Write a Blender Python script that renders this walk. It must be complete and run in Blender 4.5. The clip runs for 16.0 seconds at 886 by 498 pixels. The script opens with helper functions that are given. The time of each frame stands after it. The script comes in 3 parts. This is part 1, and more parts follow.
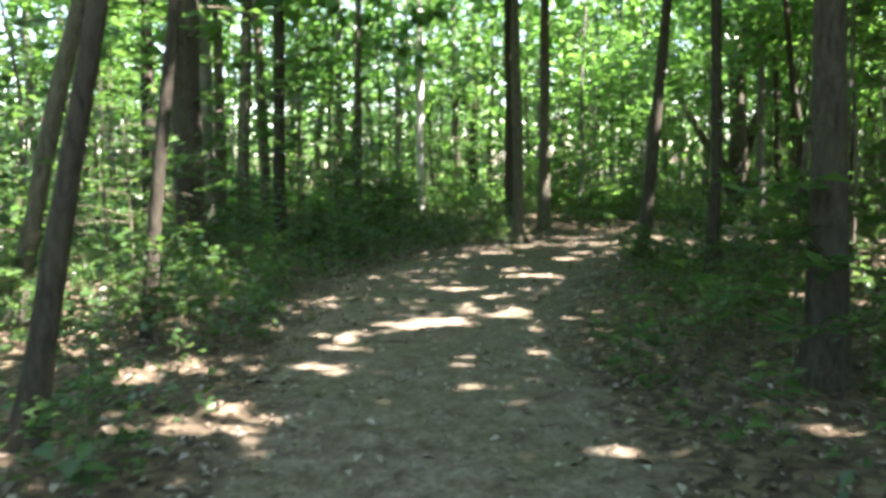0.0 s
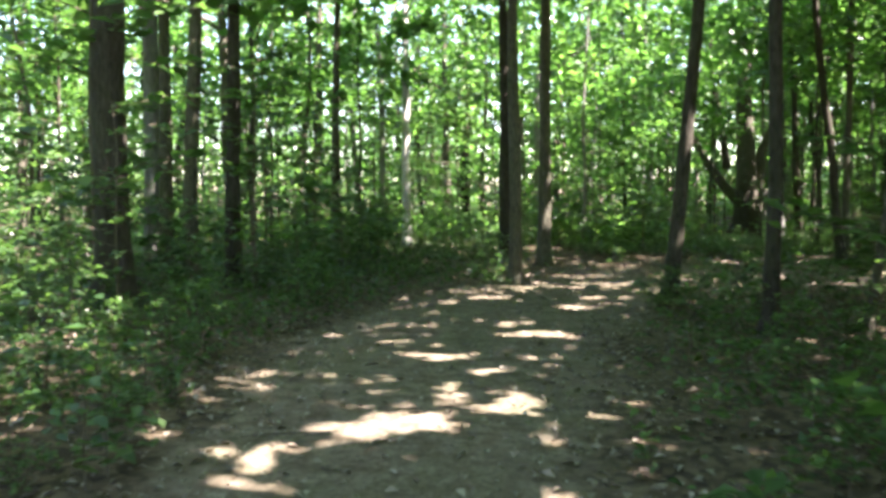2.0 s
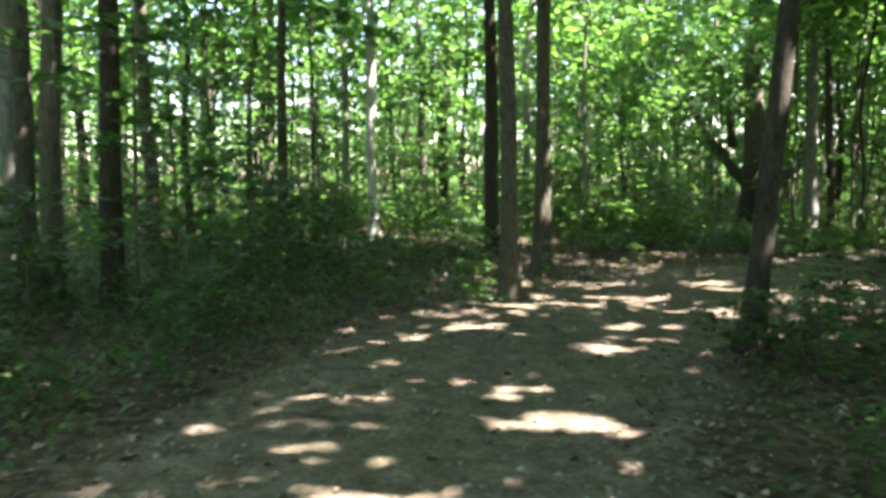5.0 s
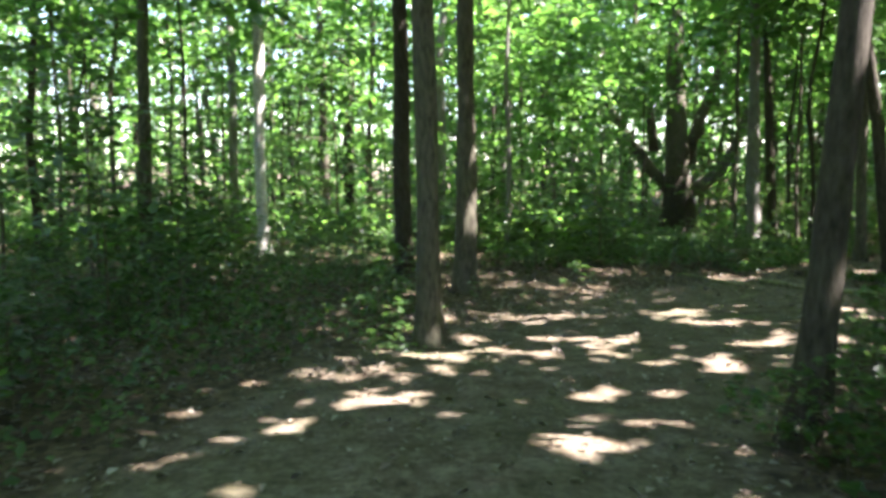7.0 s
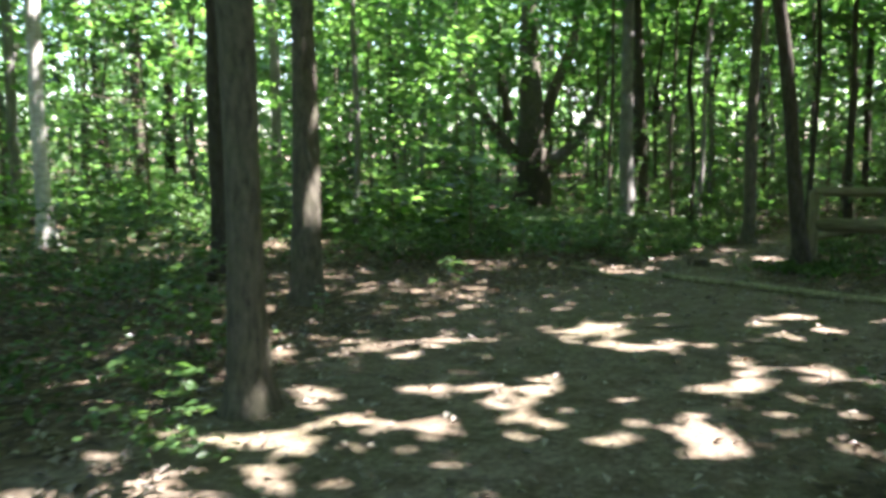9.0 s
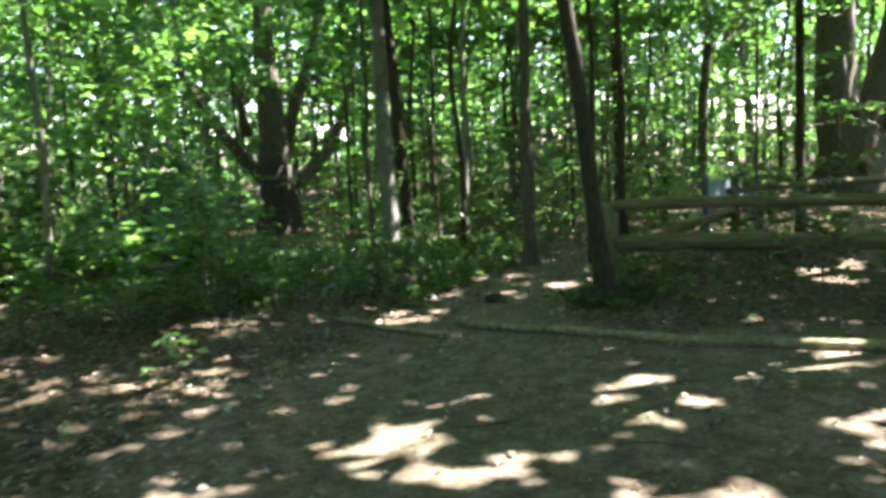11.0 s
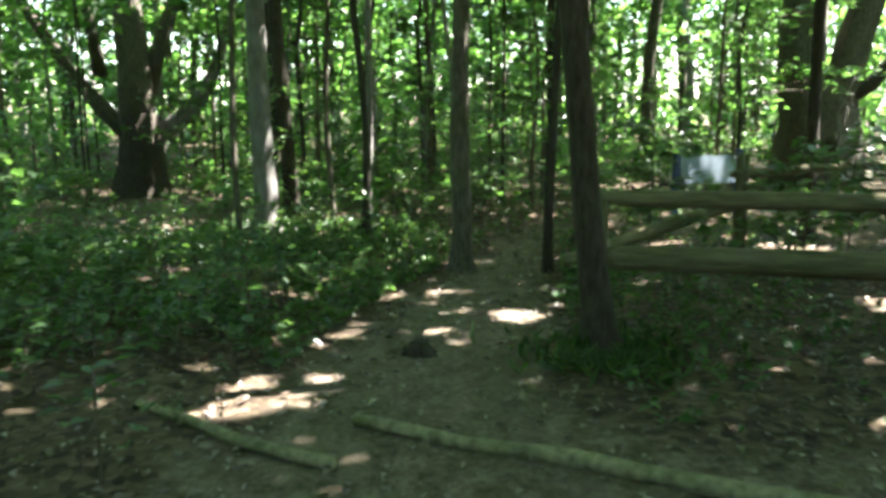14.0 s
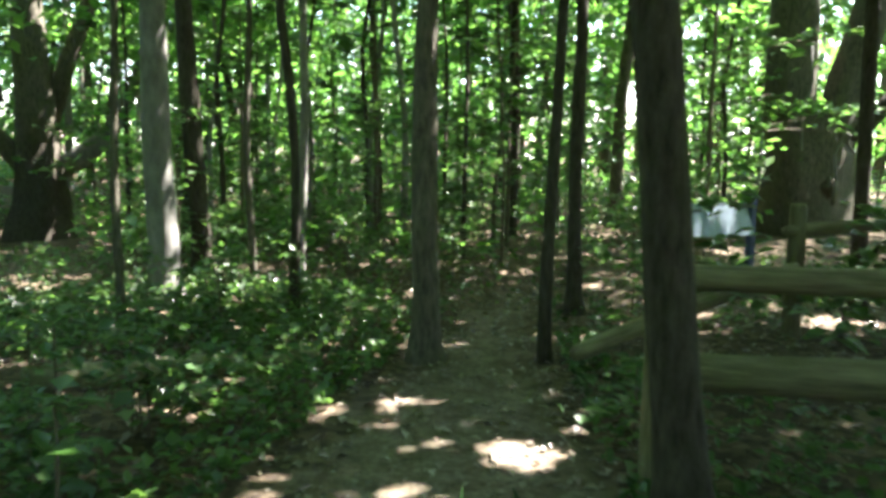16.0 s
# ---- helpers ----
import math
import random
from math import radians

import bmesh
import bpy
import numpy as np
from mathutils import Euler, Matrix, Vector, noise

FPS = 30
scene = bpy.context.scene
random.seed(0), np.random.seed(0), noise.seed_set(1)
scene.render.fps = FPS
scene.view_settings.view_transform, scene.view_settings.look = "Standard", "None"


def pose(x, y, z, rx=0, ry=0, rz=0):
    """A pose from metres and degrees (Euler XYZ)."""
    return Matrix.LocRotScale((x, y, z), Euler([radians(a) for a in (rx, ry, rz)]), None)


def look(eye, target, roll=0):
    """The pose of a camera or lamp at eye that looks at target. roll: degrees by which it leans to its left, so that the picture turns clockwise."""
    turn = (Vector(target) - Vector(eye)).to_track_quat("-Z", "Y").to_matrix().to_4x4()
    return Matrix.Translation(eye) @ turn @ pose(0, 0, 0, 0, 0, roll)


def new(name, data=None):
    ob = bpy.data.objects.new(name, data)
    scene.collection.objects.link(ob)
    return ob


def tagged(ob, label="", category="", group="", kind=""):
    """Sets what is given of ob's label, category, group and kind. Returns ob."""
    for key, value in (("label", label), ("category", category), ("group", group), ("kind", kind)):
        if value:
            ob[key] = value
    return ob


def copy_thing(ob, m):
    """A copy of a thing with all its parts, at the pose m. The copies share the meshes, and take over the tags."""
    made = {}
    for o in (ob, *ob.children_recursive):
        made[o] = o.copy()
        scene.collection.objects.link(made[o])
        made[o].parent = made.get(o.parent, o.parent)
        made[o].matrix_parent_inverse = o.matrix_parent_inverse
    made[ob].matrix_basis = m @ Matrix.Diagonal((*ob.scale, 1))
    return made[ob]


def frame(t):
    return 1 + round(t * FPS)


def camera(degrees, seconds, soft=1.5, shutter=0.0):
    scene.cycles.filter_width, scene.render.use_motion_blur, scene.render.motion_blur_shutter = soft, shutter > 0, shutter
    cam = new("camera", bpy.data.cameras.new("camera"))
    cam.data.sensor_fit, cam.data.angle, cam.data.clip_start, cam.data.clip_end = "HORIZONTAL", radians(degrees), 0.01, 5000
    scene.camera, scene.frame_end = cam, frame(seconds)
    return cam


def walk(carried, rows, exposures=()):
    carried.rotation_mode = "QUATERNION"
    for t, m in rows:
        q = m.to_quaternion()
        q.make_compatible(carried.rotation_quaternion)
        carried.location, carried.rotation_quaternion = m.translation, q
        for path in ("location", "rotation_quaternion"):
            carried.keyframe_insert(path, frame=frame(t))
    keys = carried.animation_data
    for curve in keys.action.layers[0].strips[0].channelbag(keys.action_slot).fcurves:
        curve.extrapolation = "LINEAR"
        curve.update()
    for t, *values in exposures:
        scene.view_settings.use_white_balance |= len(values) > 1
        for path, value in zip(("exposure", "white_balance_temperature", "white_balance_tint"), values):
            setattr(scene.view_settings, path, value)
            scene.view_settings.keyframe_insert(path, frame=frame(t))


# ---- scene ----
cam = camera(56.0, 16.0, soft=3.5, shutter=0.5)
PATH = [
    (0.0, pose(0.000, 0.000, 1.500, 84.20, 0.7, -0.1)),
    (0.5, pose(-0.021, 0.630, 1.521, 84.80, 1.1, -1.4)),
    (1.0, pose(0.042, 1.281, 1.521, 84.20, 0.9, -0.4)),
    (1.5, pose(0.084, 1.911, 1.500, 85.00, 0.5, -1.3)),
    (2.0, pose(0.147, 2.562, 1.500, 86.00, 0.4, -0.6)),
    (2.5, pose(0.168, 3.234, 1.500, 86.50, 0.3, 0.4)),
    (3.0, pose(0.210, 3.885, 1.500, 85.80, 1.6, -1.0)),
    (3.5, pose(0.273, 4.515, 1.500, 84.80, 0.6, -0.7)),
    (6.0, pose(0.462, 7.854, 1.458, 84.60, 1.3, -5.6)),
    (6.5, pose(0.546, 8.547, 1.437, 84.50, 1.3, -8.4)),
    (7.0, pose(0.588, 9.261, 1.437, 85.10, 0.5, -8.2)),
    (7.5, pose(0.672, 9.954, 1.437, 84.70, 1.1, -11.2)),
    (8.0, pose(0.777, 10.626, 1.416, 84.60, 0.3, -13.1)),
    (8.5, pose(0.903, 11.298, 1.416, 83.60, 1.1, -16.6)),
    (9.0, pose(1.071, 11.970, 1.437, 83.10, 0.2, -19.0)),
    (9.5, pose(1.281, 12.621, 1.458, 82.50, 0.6, -24.6)),
    (12.0, pose(2.835, 15.309, 1.521, 84.50, 0.7, -40.3)),
    (12.5, pose(3.234, 15.834, 1.479, 83.20, -1.7, -41.8)),
    (13.0, pose(3.675, 16.338, 1.479, 82.10, -0.5, -44.5)),
    (13.5, pose(4.095, 16.842, 1.458, 80.90, -0.5, -42.5)),
    (14.0, pose(4.452, 17.388, 1.500, 80.50, 0.1, -43.2)),
    (14.5, pose(4.851, 17.829, 1.479, 81.80, -0.7, -44.3)),
    (15.0, pose(5.250, 18.333, 1.458, 81.50, -0.6, -46.2)),
    (15.5, pose(5.670, 18.774, 1.458, 82.10, -0.4, -47.2)),
    (16.0, pose(6.069, 19.299, 1.416, 83.20, -0.9, -47.2)),
]
walk(cam, PATH, [(0.0, 3.66, 6750, 16), (4.0, 3.6, 6750, 16), (9.5, 3.68, 6350, 18), (12.5, 3.84, 6500, 10), (16.0, 3.98, 6500, 10)])

# ---- world, sun ----
SUN_EL, SUN_AZ = radians(57), radians(20)   # azimuth from +x towards -y
sun_dir = Vector((math.cos(SUN_EL) * math.cos(SUN_AZ), -math.cos(SUN_EL) * math.sin(SUN_AZ), math.sin(SUN_EL)))
world = bpy.data.worlds.new("world")
scene.world = world
world.use_nodes = True
wn = world.node_tree
sky = wn.nodes.new("ShaderNodeTexSky")
sky.sky_type = "NISHITA"
sky.sun_disc = False
sky.sun_elevation = SUN_EL
sky.sun_rotation = math.atan2(sun_dir.x, sun_dir.y)
wn.nodes["Background"].inputs["Strength"].default_value = 0.095
wn.links.new(sky.outputs[0], wn.nodes["Background"].inputs["Color"])
sun_lamp = bpy.data.lights.new("sun", "SUN")
sun_lamp.energy, sun_lamp.angle, sun_lamp.color = 5.0, radians(0.6), (1.0, 0.96, 0.94)
sun_ob = new("sun", sun_lamp)
sun_ob.matrix_world = look(sun_dir * 60, (0, 0, 0))


# ---- materials ----
def mat_base(name):
    m = bpy.data.materials.new(name)
    m.use_nodes = True
    nt = m.node_tree
    return m, nt, nt.nodes["Principled BSDF"]


def node(nt, kind, **props):
    n = nt.nodes.new(kind)
    for k, v in props.items():
        n.inputs[k].default_value = v
    return n


def ramp(nt, fac, stops):
    r = nt.nodes.new("ShaderNodeValToRGB")
    el = r.color_ramp.elements
    while len(el) < len(stops):
        el.new(0.5)
    for e, (p, c) in zip(el, stops):
        e.position, e.color = p, (*c, 1)
    nt.links.new(fac, r.inputs[0])
    return r.outputs[0]


def mixc(nt, fac, a, b, mode="MIX"):
    m = nt.nodes.new("ShaderNodeMix")
    m.data_type, m.blend_type = "RGBA", mode
    for sock, v in ((m.inputs[0], fac), (m.inputs[6], a), (m.inputs[7], b)):
        if isinstance(v, (int, float)):
            sock.default_value = v
        elif isinstance(v, tuple):
            sock.default_value = (*v, 1)
        else:
            nt.links.new(v, sock)
    return m.outputs[2]


def coords(nt, scale=(1, 1, 1)):
    tc = nt.nodes.new("ShaderNodeTexCoord")
    mp = nt.nodes.new("ShaderNodeMapping")
    mp.inputs["Scale"].default_value = scale
    nt.links.new(tc.outputs["Object"], mp.inputs["Vector"])
    return mp.outputs[0]


def noise_tex(nt, vec, scale, detail=5.0, rough=0.6):
    n = node(nt, "ShaderNodeTexNoise", Scale=scale, Detail=detail, Roughness=rough)
    nt.links.new(vec, n.inputs["Vector"])
    return n.outputs["Fac"]


def bump(nt, bsdf, height, strength, dist):
    b = node(nt, "ShaderNodeBump", Strength=strength, Distance=dist)
    nt.links.new(height, b.inputs["Height"])
    nt.links.new(b.outputs[0], bsdf.inputs["Normal"])


def bark_material(name, dark, light, moss=0.25, ridge=22.0, stretch=0.14, depth=0.02):
    m, nt, bs = mat_base(name)
    v = coords(nt, (1, 1, stretch))
    n1 = noise_tex(nt, v, ridge, 6, 0.65)
    n2 = noise_tex(nt, coords(nt), 2.3, 4)
    c = ramp(nt, n1, [(0.3, dark), (0.68, light)])
    oi = nt.nodes.new("ShaderNodeObjectInfo")
    c = mixc(nt, 0.35, c, ramp(nt, oi.outputs["Random"], [(0.0, (0.5, 0.48, 0.45)), (1.0, (1.0, 0.95, 0.88))]), "MULTIPLY")
    mossy = ramp(nt, n2, [(0.5, (0, 0, 0)), (0.72, (moss, moss, moss))])
    c = mixc(nt, mossy, c, (0.07, 0.085, 0.035))
    nt.links.new(c, bs.inputs["Base Color"])
    bs.inputs["Roughness"].default_value = 0.92
    bs.inputs["Specular IOR Level"].default_value = 0.2
    bump(nt, bs, n1, 0.9, depth)
    return m


def leaf_material(name, stops, glow, through_share=0.45):
    m, nt, bs = mat_base(name)
    g = nt.nodes.new("ShaderNodeNewGeometry")
    c = ramp(nt, g.outputs["Random Per Island"], stops)
    n = noise_tex(nt, coords(nt), 1.1, 3)
    c = mixc(nt, 0.5, c, ramp(nt, n, [(0.3, (0.55, 0.62, 0.55)), (0.7, (1.0, 1.0, 0.9))]), "MULTIPLY")
    nt.links.new(c, bs.inputs["Base Color"])
    bs.inputs["Roughness"].default_value = 0.38
    bs.inputs["Specular IOR Level"].default_value = 0.5
    tr = nt.nodes.new("ShaderNodeBsdfTranslucent")
    nt.links.new(mixc(nt, 1.0, c, glow, "MULTIPLY"), tr.inputs["Color"])
    mx = nt.nodes.new("ShaderNodeMixShader")
    mx.inputs[0].default_value = through_share
    nt.links.new(bs.outputs[0], mx.inputs[1])
    nt.links.new(tr.outputs[0], mx.inputs[2])
    nt.links.new(mx.outputs[0], nt.nodes["Material Output"].inputs["Surface"])
    return m


BARK = bark_material("bark_brown", (0.036, 0.032, 0.023), (0.14, 0.126, 0.094), 0.3, 26.0, 0.3)
BARK_DARK = bark_material("bark_dark", (0.017, 0.014, 0.01), (0.07, 0.06, 0.045), 0.2, 26.0, 0.3)
BARK_GREY = bark_material("bark_grey", (0.1, 0.096, 0.086), (0.22, 0.21, 0.19), 0.3, 9.0, 0.5, 0.006)
# pale tone carries the sunlight on one trunk in its bark colour
BARK_PALE_SUNLIT = bark_material("bark_pale_sunlit", (0.3, 0.29, 0.26), (0.62, 0.6, 0.55), 0.1, 8.0, 1.6, 0.006)
MOSSY_WOOD = bark_material("mossy_wood", (0.095, 0.09, 0.05), (0.3, 0.28, 0.17), 0.75, 16.0, 1.0, 0.012)
RAIL_WOOD = bark_material("weathered_rail", (0.07, 0.066, 0.035), (0.22, 0.2, 0.115), 0.6, 26.0, 0.12, 0.008)
TWIG = bark_material("twig_bark", (0.06, 0.05, 0.035), (0.16, 0.13, 0.1), 0.2, 60.0, 0.2, 0.003)
LEAF = leaf_material("leaf_green", [(0.0, (0.035, 0.08, 0.022)), (0.5, (0.055, 0.12, 0.032)), (1.0, (0.1, 0.175, 0.05))], (2.5, 2.7, 1.65))
LEAF_LOW = leaf_material("leaf_understorey", [(0.0, (0.027, 0.06, 0.02)), (0.5, (0.045, 0.092, 0.027)), (1.0, (0.08, 0.14, 0.04))], (2.3, 2.4, 1.5), 0.38)
LITTER = leaf_material("dead_leaf", [(0.0, (0.075, 0.052, 0.037)), (0.4, (0.14, 0.105, 0.08)), (0.75, (0.22, 0.175, 0.14)), (1.0, (0.34, 0.29, 0.25))], (1.0, 0.8, 0.6), 0.1)


def ground_material(name, is_path):
    m, nt, bs = mat_base(name)
    v = coords(nt)
    fine = noise_tex(nt, v, 21, 7, 0.75)
    mid = noise_tex(nt, v, 5.5, 5, 0.6)
    big = noise_tex(nt, v, 0.7, 4, 0.55)
    dirt = ramp(nt, mid, [(0.3, (0.075, 0.056, 0.036)), (0.7, (0.205, 0.172, 0.132))])
    dirt = mixc(nt, ramp(nt, big, [(0.45, (0, 0, 0)), (0.7, (0.5, 0.5, 0.5))]), dirt, (0.098, 0.1, 0.052))
    dirt = mixc(nt, 0.75, dirt, ramp(nt, fine, [(0.34, (0.22, 0.2, 0.18)), (0.66, (1.5, 1.45, 1.4))]), "MULTIPLY")
    vor = node(nt, "ShaderNodeTexVoronoi", Scale=17.0)
    nt.links.new(v, vor.inputs["Vector"])
    duff = ramp(nt, vor.outputs["Color"], [(0.1, (0.035, 0.026, 0.019)), (0.5, (0.085, 0.064, 0.042)), (0.9, (0.17, 0.132, 0.088))])
    duff = mixc(nt, 0.5, duff, ramp(nt, mid, [(0.3, (0.5, 0.5, 0.45)), (0.7, (1.1, 1.05, 1.0))]), "MULTIPLY")
    at = nt.nodes.new("ShaderNodeAttribute")
    at.attribute_name = "trodden"
    add = node(nt, "ShaderNodeMath")
    add.operation = "ADD"
    nt.links.new(at.outputs["Fac"], add.inputs[0])
    sh = nt.nodes.new("ShaderNodeMapRange")
    sh.inputs["To Min"].default_value, sh.inputs["To Max"].default_value = -0.35, 0.35
    nt.links.new(mid, sh.inputs["Value"])
    nt.links.new(sh.outputs[0], add.inputs[1])
    fac = ramp(nt, add.outputs[0], [(0.35, (0, 0, 0)), (0.6, (1, 1, 1))])
    nt.links.new(mixc(nt, fac, duff, dirt), bs.inputs["Base Color"])
    bs.inputs["Roughness"].default_value = 0.95
    bs.inputs["Specular IOR Level"].default_value = 0.15
    bump(nt, bs, fine, 0.8, 0.03 if not is_path else 0.018)
    return m


FLOOR = ground_material("forest_floor", False)
DIRT = ground_material("trodden_dirt", True)

# ---- plan ----
TRAIL = [(0, -14, 1.1), (0, -5, 1.1), (0, 3, 1.0), (-0.15, 7, 1.12), (0.0, 9.5, 1.45), (0.7, 12.5, 1.65), (1.9, 15, 1.75),
         (3.6, 17, 1.9), (5.6, 18.3, 2.2), (7.6, 17.3, 1.7), (10.5, 14, 1.4), (14, 10, 1.3), (20, 5, 1.2)]
SIDE = [(5.6, 18.8, 1.6), (7.4, 20.6, 0.9), (8.8, 21.9, 0.65), (10.4, 23.0, 0.45), (12.4, 24.4, 0.25)]


def to_line(x, y, pts):
    best = 9e9
    for (ax, ay, aw), (bx, by, bw) in zip(pts, pts[1:]):
        dx, dy = bx - ax, by - ay
        u = min(1, max(0, ((x - ax) * dx + (y - ay) * dy) / (dx * dx + dy * dy)))
        best = min(best, math.hypot(x - ax - u * dx, y - ay - u * dy) - (aw + u * (bw - aw)))
    return best


def off_path(x, y):
    """Metres outside the trodden ground; negative on it."""
    return min(to_line(x, y, TRAIL), to_line(x, y, SIDE))


def height(x, y):
    h = -0.11 * min(1, max(0, (y - 7) / 9)) - 0.08 * min(1, max(0, (y - 16) / 5))
    n = noise.noise(Vector((x * 0.35, y * 0.35, 0)))
    e = min(1, max(0, off_path(x, y) / 2.5)) if abs(x) < 40 and abs(y) < 60 else 1
    h += 0.03 * noise.noise(Vector((x * 1.7, y * 1.7, 3))) * (0.4 + e) + 0.1 * n * e + 0.07 * e
    far = max(0, math.hypot(x - 5, y - 15) - 28)
    h -= 0.75 * math.exp(-((x - 14.5) ** 2 + (y - 40) ** 2) / 70)
    return h + far * 0.012 * (1 + noise.noise(Vector((x * 0.03, y * 0.03, 7))))


def mesh_object(name, verts, faces, mat, smooth=True, parent=None):
    me = bpy.data.meshes.new(name)
    me.from_pydata(verts, [], faces)
    me.materials.append(mat)
    if smooth:
        me.polygons.foreach_set("use_smooth", [True] * len(me.polygons))
    ob = new(name, me)
    ob.parent = parent
    return ob


# ---- ground: one sheet, fine by the trail and coarse to the horizon ----
def axis(lo, hi, step, reach):
    a = list(np.arange(lo, hi + 1e-6, step))
    d = step
    while a[-1] < reach:
        d *= 1.35
        a.append(a[-1] + d)
    d = step
    while a[0] > -reach:
        d *= 1.35
        a.insert(0, a[0] - d)
    return a


def build_ground():
    xs, ys = axis(-7, 17, 0.17, 900), axis(-3, 31, 0.17, 900)
    nx, ny = len(xs), len(ys)
    verts, tread = [], []
    for y in ys:
        for x in xs:
            verts.append((x, y, height(x, y)))
            d = off_path(x, y) + 0.3 * noise.noise(Vector((x * 0.9, y * 0.9, 11))) + 0.12 * noise.noise(Vector((x * 3, y * 3, 5)))
            tread.append(min(1, max(0, 0.5 - d * 0.9)))
    faces = {"ground": [], "path": []}
    for j in range(ny - 1):
        for i in range(nx - 1):
            q = (j * nx + i, j * nx + i + 1, j * nx + i + nx + 1, j * nx + i + nx)
            faces["path" if sum(tread[k] for k in q) > 2.1 else "ground"].append(q)
    for name, mat in (("ground", FLOOR), ("path", DIRT)):
        used = sorted({k for f in faces[name] for k in f})
        idx = {k: n for n, k in enumerate(used)}
        ob = mesh_object(name, [verts[k] for k in used], [tuple(idx[k] for k in f) for f in faces[name]], mat)
        a = ob.data.attributes.new("trodden", "FLOAT", "POINT")
        a.data.foreach_set("value", [tread[k] for k in used])
        if name == "ground":
            tagged(ob, "brown forest floor of damp soil and old leaves", "ground", kind="structure")
        else:
            tagged(ob, "trodden bare dirt footpath winding through the woods", "path", kind="structure")


build_ground()


# ---- shapes for plants ----
def tube(bm, pts, radii, sides=10, rough=0.0, seed=0.0, cap=True):
    """A tapered tube along pts, with uneven rings."""
    rings = []
    for k, (p, r) in enumerate(zip(pts, radii)):
        a, b = pts[max(0, k - 1)], pts[min(len(pts) - 1, k + 1)]
        t = (b - a).normalized()
        u = t.cross(Vector((0, 1, 0)) if abs(t.y) < 0.9 else Vector((1, 0, 0))).normalized()
        v = t.cross(u)
        ring = []
        for s in range(sides):
            g = 2 * math.pi * s / sides
            d = u * math.cos(g) + v * math.sin(g)
            w = r * (1 + rough * noise.noise(Vector((d.x * 1.6 + seed, d.y * 1.6, k * 0.45 + seed))))
            ring.append(bm.verts.new(p + d * w))
        rings.append(ring)
    for r0, r1 in zip(rings, rings[1:]):
        for s in range(sides):
            bm.faces.new((r0[s], r0[(s + 1) % sides], r1[(s + 1) % sides], r1[s]))
    if cap:
        bm.faces.new(rings[-1])
        bm.faces.new(rings[0][::-1])


def finish(bm, name, mat):
    me = bpy.data.meshes.new(name)
    bmesh.ops.recalc_face_normals(bm, faces=bm.faces)
    bm.to_mesh(me)
    bm.free()
    me.materials.append(mat)
    me.polygons.foreach_set("use_smooth", [True] * len(me.polygons))
    return me


def trunk_mesh(r, tall, lean=(0, 0), bend=0.12, limbs=5, mat=BARK, seed=1, first=5.0, sides=12, flare=0.7):
    rnd = random.Random(seed)
    bm = bmesh.new()
    pts, radii = [], []
    levels = [-0.25, 0.0, 0.12, 0.3, 0.6, 1.0, 1.5, 2.1, 2.8, 3.6, 4.6, 6, 8, 10.5, tall * 0.85, tall]
    levels = sorted(z for z in levels if z <= tall)
    for z in levels:
        w = bend * min(1, max(0, z) / 3)
        pts.append(Vector((lean[0] * z + w * noise.noise(Vector((seed * 3.1, 0, z * 0.33))),
                           lean[1] * z + w * noise.noise(Vector((0, seed * 5.3, z * 0.33))), z)))
        radii.append(r * (1 + flare * math.exp(-max(0, z) / 0.2)) * max(0.12, 1 - 0.8 * max(0, z) / tall))
    tube(bm, pts, radii, sides, 0.22, seed * 1.7)
    for k in range(limbs):
        z = first + (tall - first) * (k + rnd.random()) / (limbs + 0.5)
        i = max(n for n, q in enumerate(levels) if q <= z)
        i = min(i, len(pts) - 2)
        f = (z - levels[i]) / (levels[i + 1] - levels[i])
        p = pts[i].lerp(pts[i + 1], f)
        rr = (radii[i] + (radii[i + 1] - radii[i]) * f) * 0.55
        g = rnd.random() * 6.283
        long = (1.2 + 2.2 * rnd.random()) * (1 if tall > 7 else 0.4)
        d = Vector((math.cos(g), math.sin(g), 0.35 + 0.5 * rnd.random()))
        lp = [p + d * long * q + Vector((0, 0, 0.25 * q * q * long)) for q in (0, 0.3, 0.65, 1)]
        tube(bm, lp, [rr, rr * 0.7, rr * 0.45, rr * 0.15], 6, 0.1, seed + k)
    return finish(bm, "trunk", mat)


def leaves_mesh(name, pos, nrm, size, mat, rng, wide=0.62, fold=0.22):
    """Leaves as folded blades of four corners: pos, nrm n x 3, size n."""
    n = len(pos)
    rand = rng.normal(size=(n, 3))
    nrm = nrm / np.linalg.norm(nrm, axis=1, keepdims=True)
    d = rand - nrm * (rand * nrm).sum(1, keepdims=True)
    d /= np.linalg.norm(d, axis=1, keepdims=True)
    s = np.cross(nrm, d)
    L = size[:, None]
    base, tip = pos - d * L * 0.5, pos + d * L * 0.5 - nrm * L * 0.08
    mid = pos - d * L * 0.06 + nrm * L * fold * 0.5
    v = np.stack([base, mid + s * L * wide * 0.5, tip, mid - s * L * wide * 0.5], 1).reshape(-1, 3)
    me = bpy.data.meshes.new(name)
    me.vertices.add(4 * n)
    me.vertices.foreach_set("co", v.ravel().astype(np.float32))
    b = np.arange(n)[:, None] * 4
    tri = np.concatenate([b + [0, 1, 2], b + [0, 2, 3]], 1).reshape(-1)
    me.loops.add(6 * n)
    me.loops.foreach_set("vertex_index", tri.astype(np.int32))
    me.polygons.add(2 * n)
    me.polygons.foreach_set("loop_start", np.arange(0, 6 * n, 3).astype(np.int32))
    me.update(calc_edges=True)
    me.materials.append(mat)
    return me


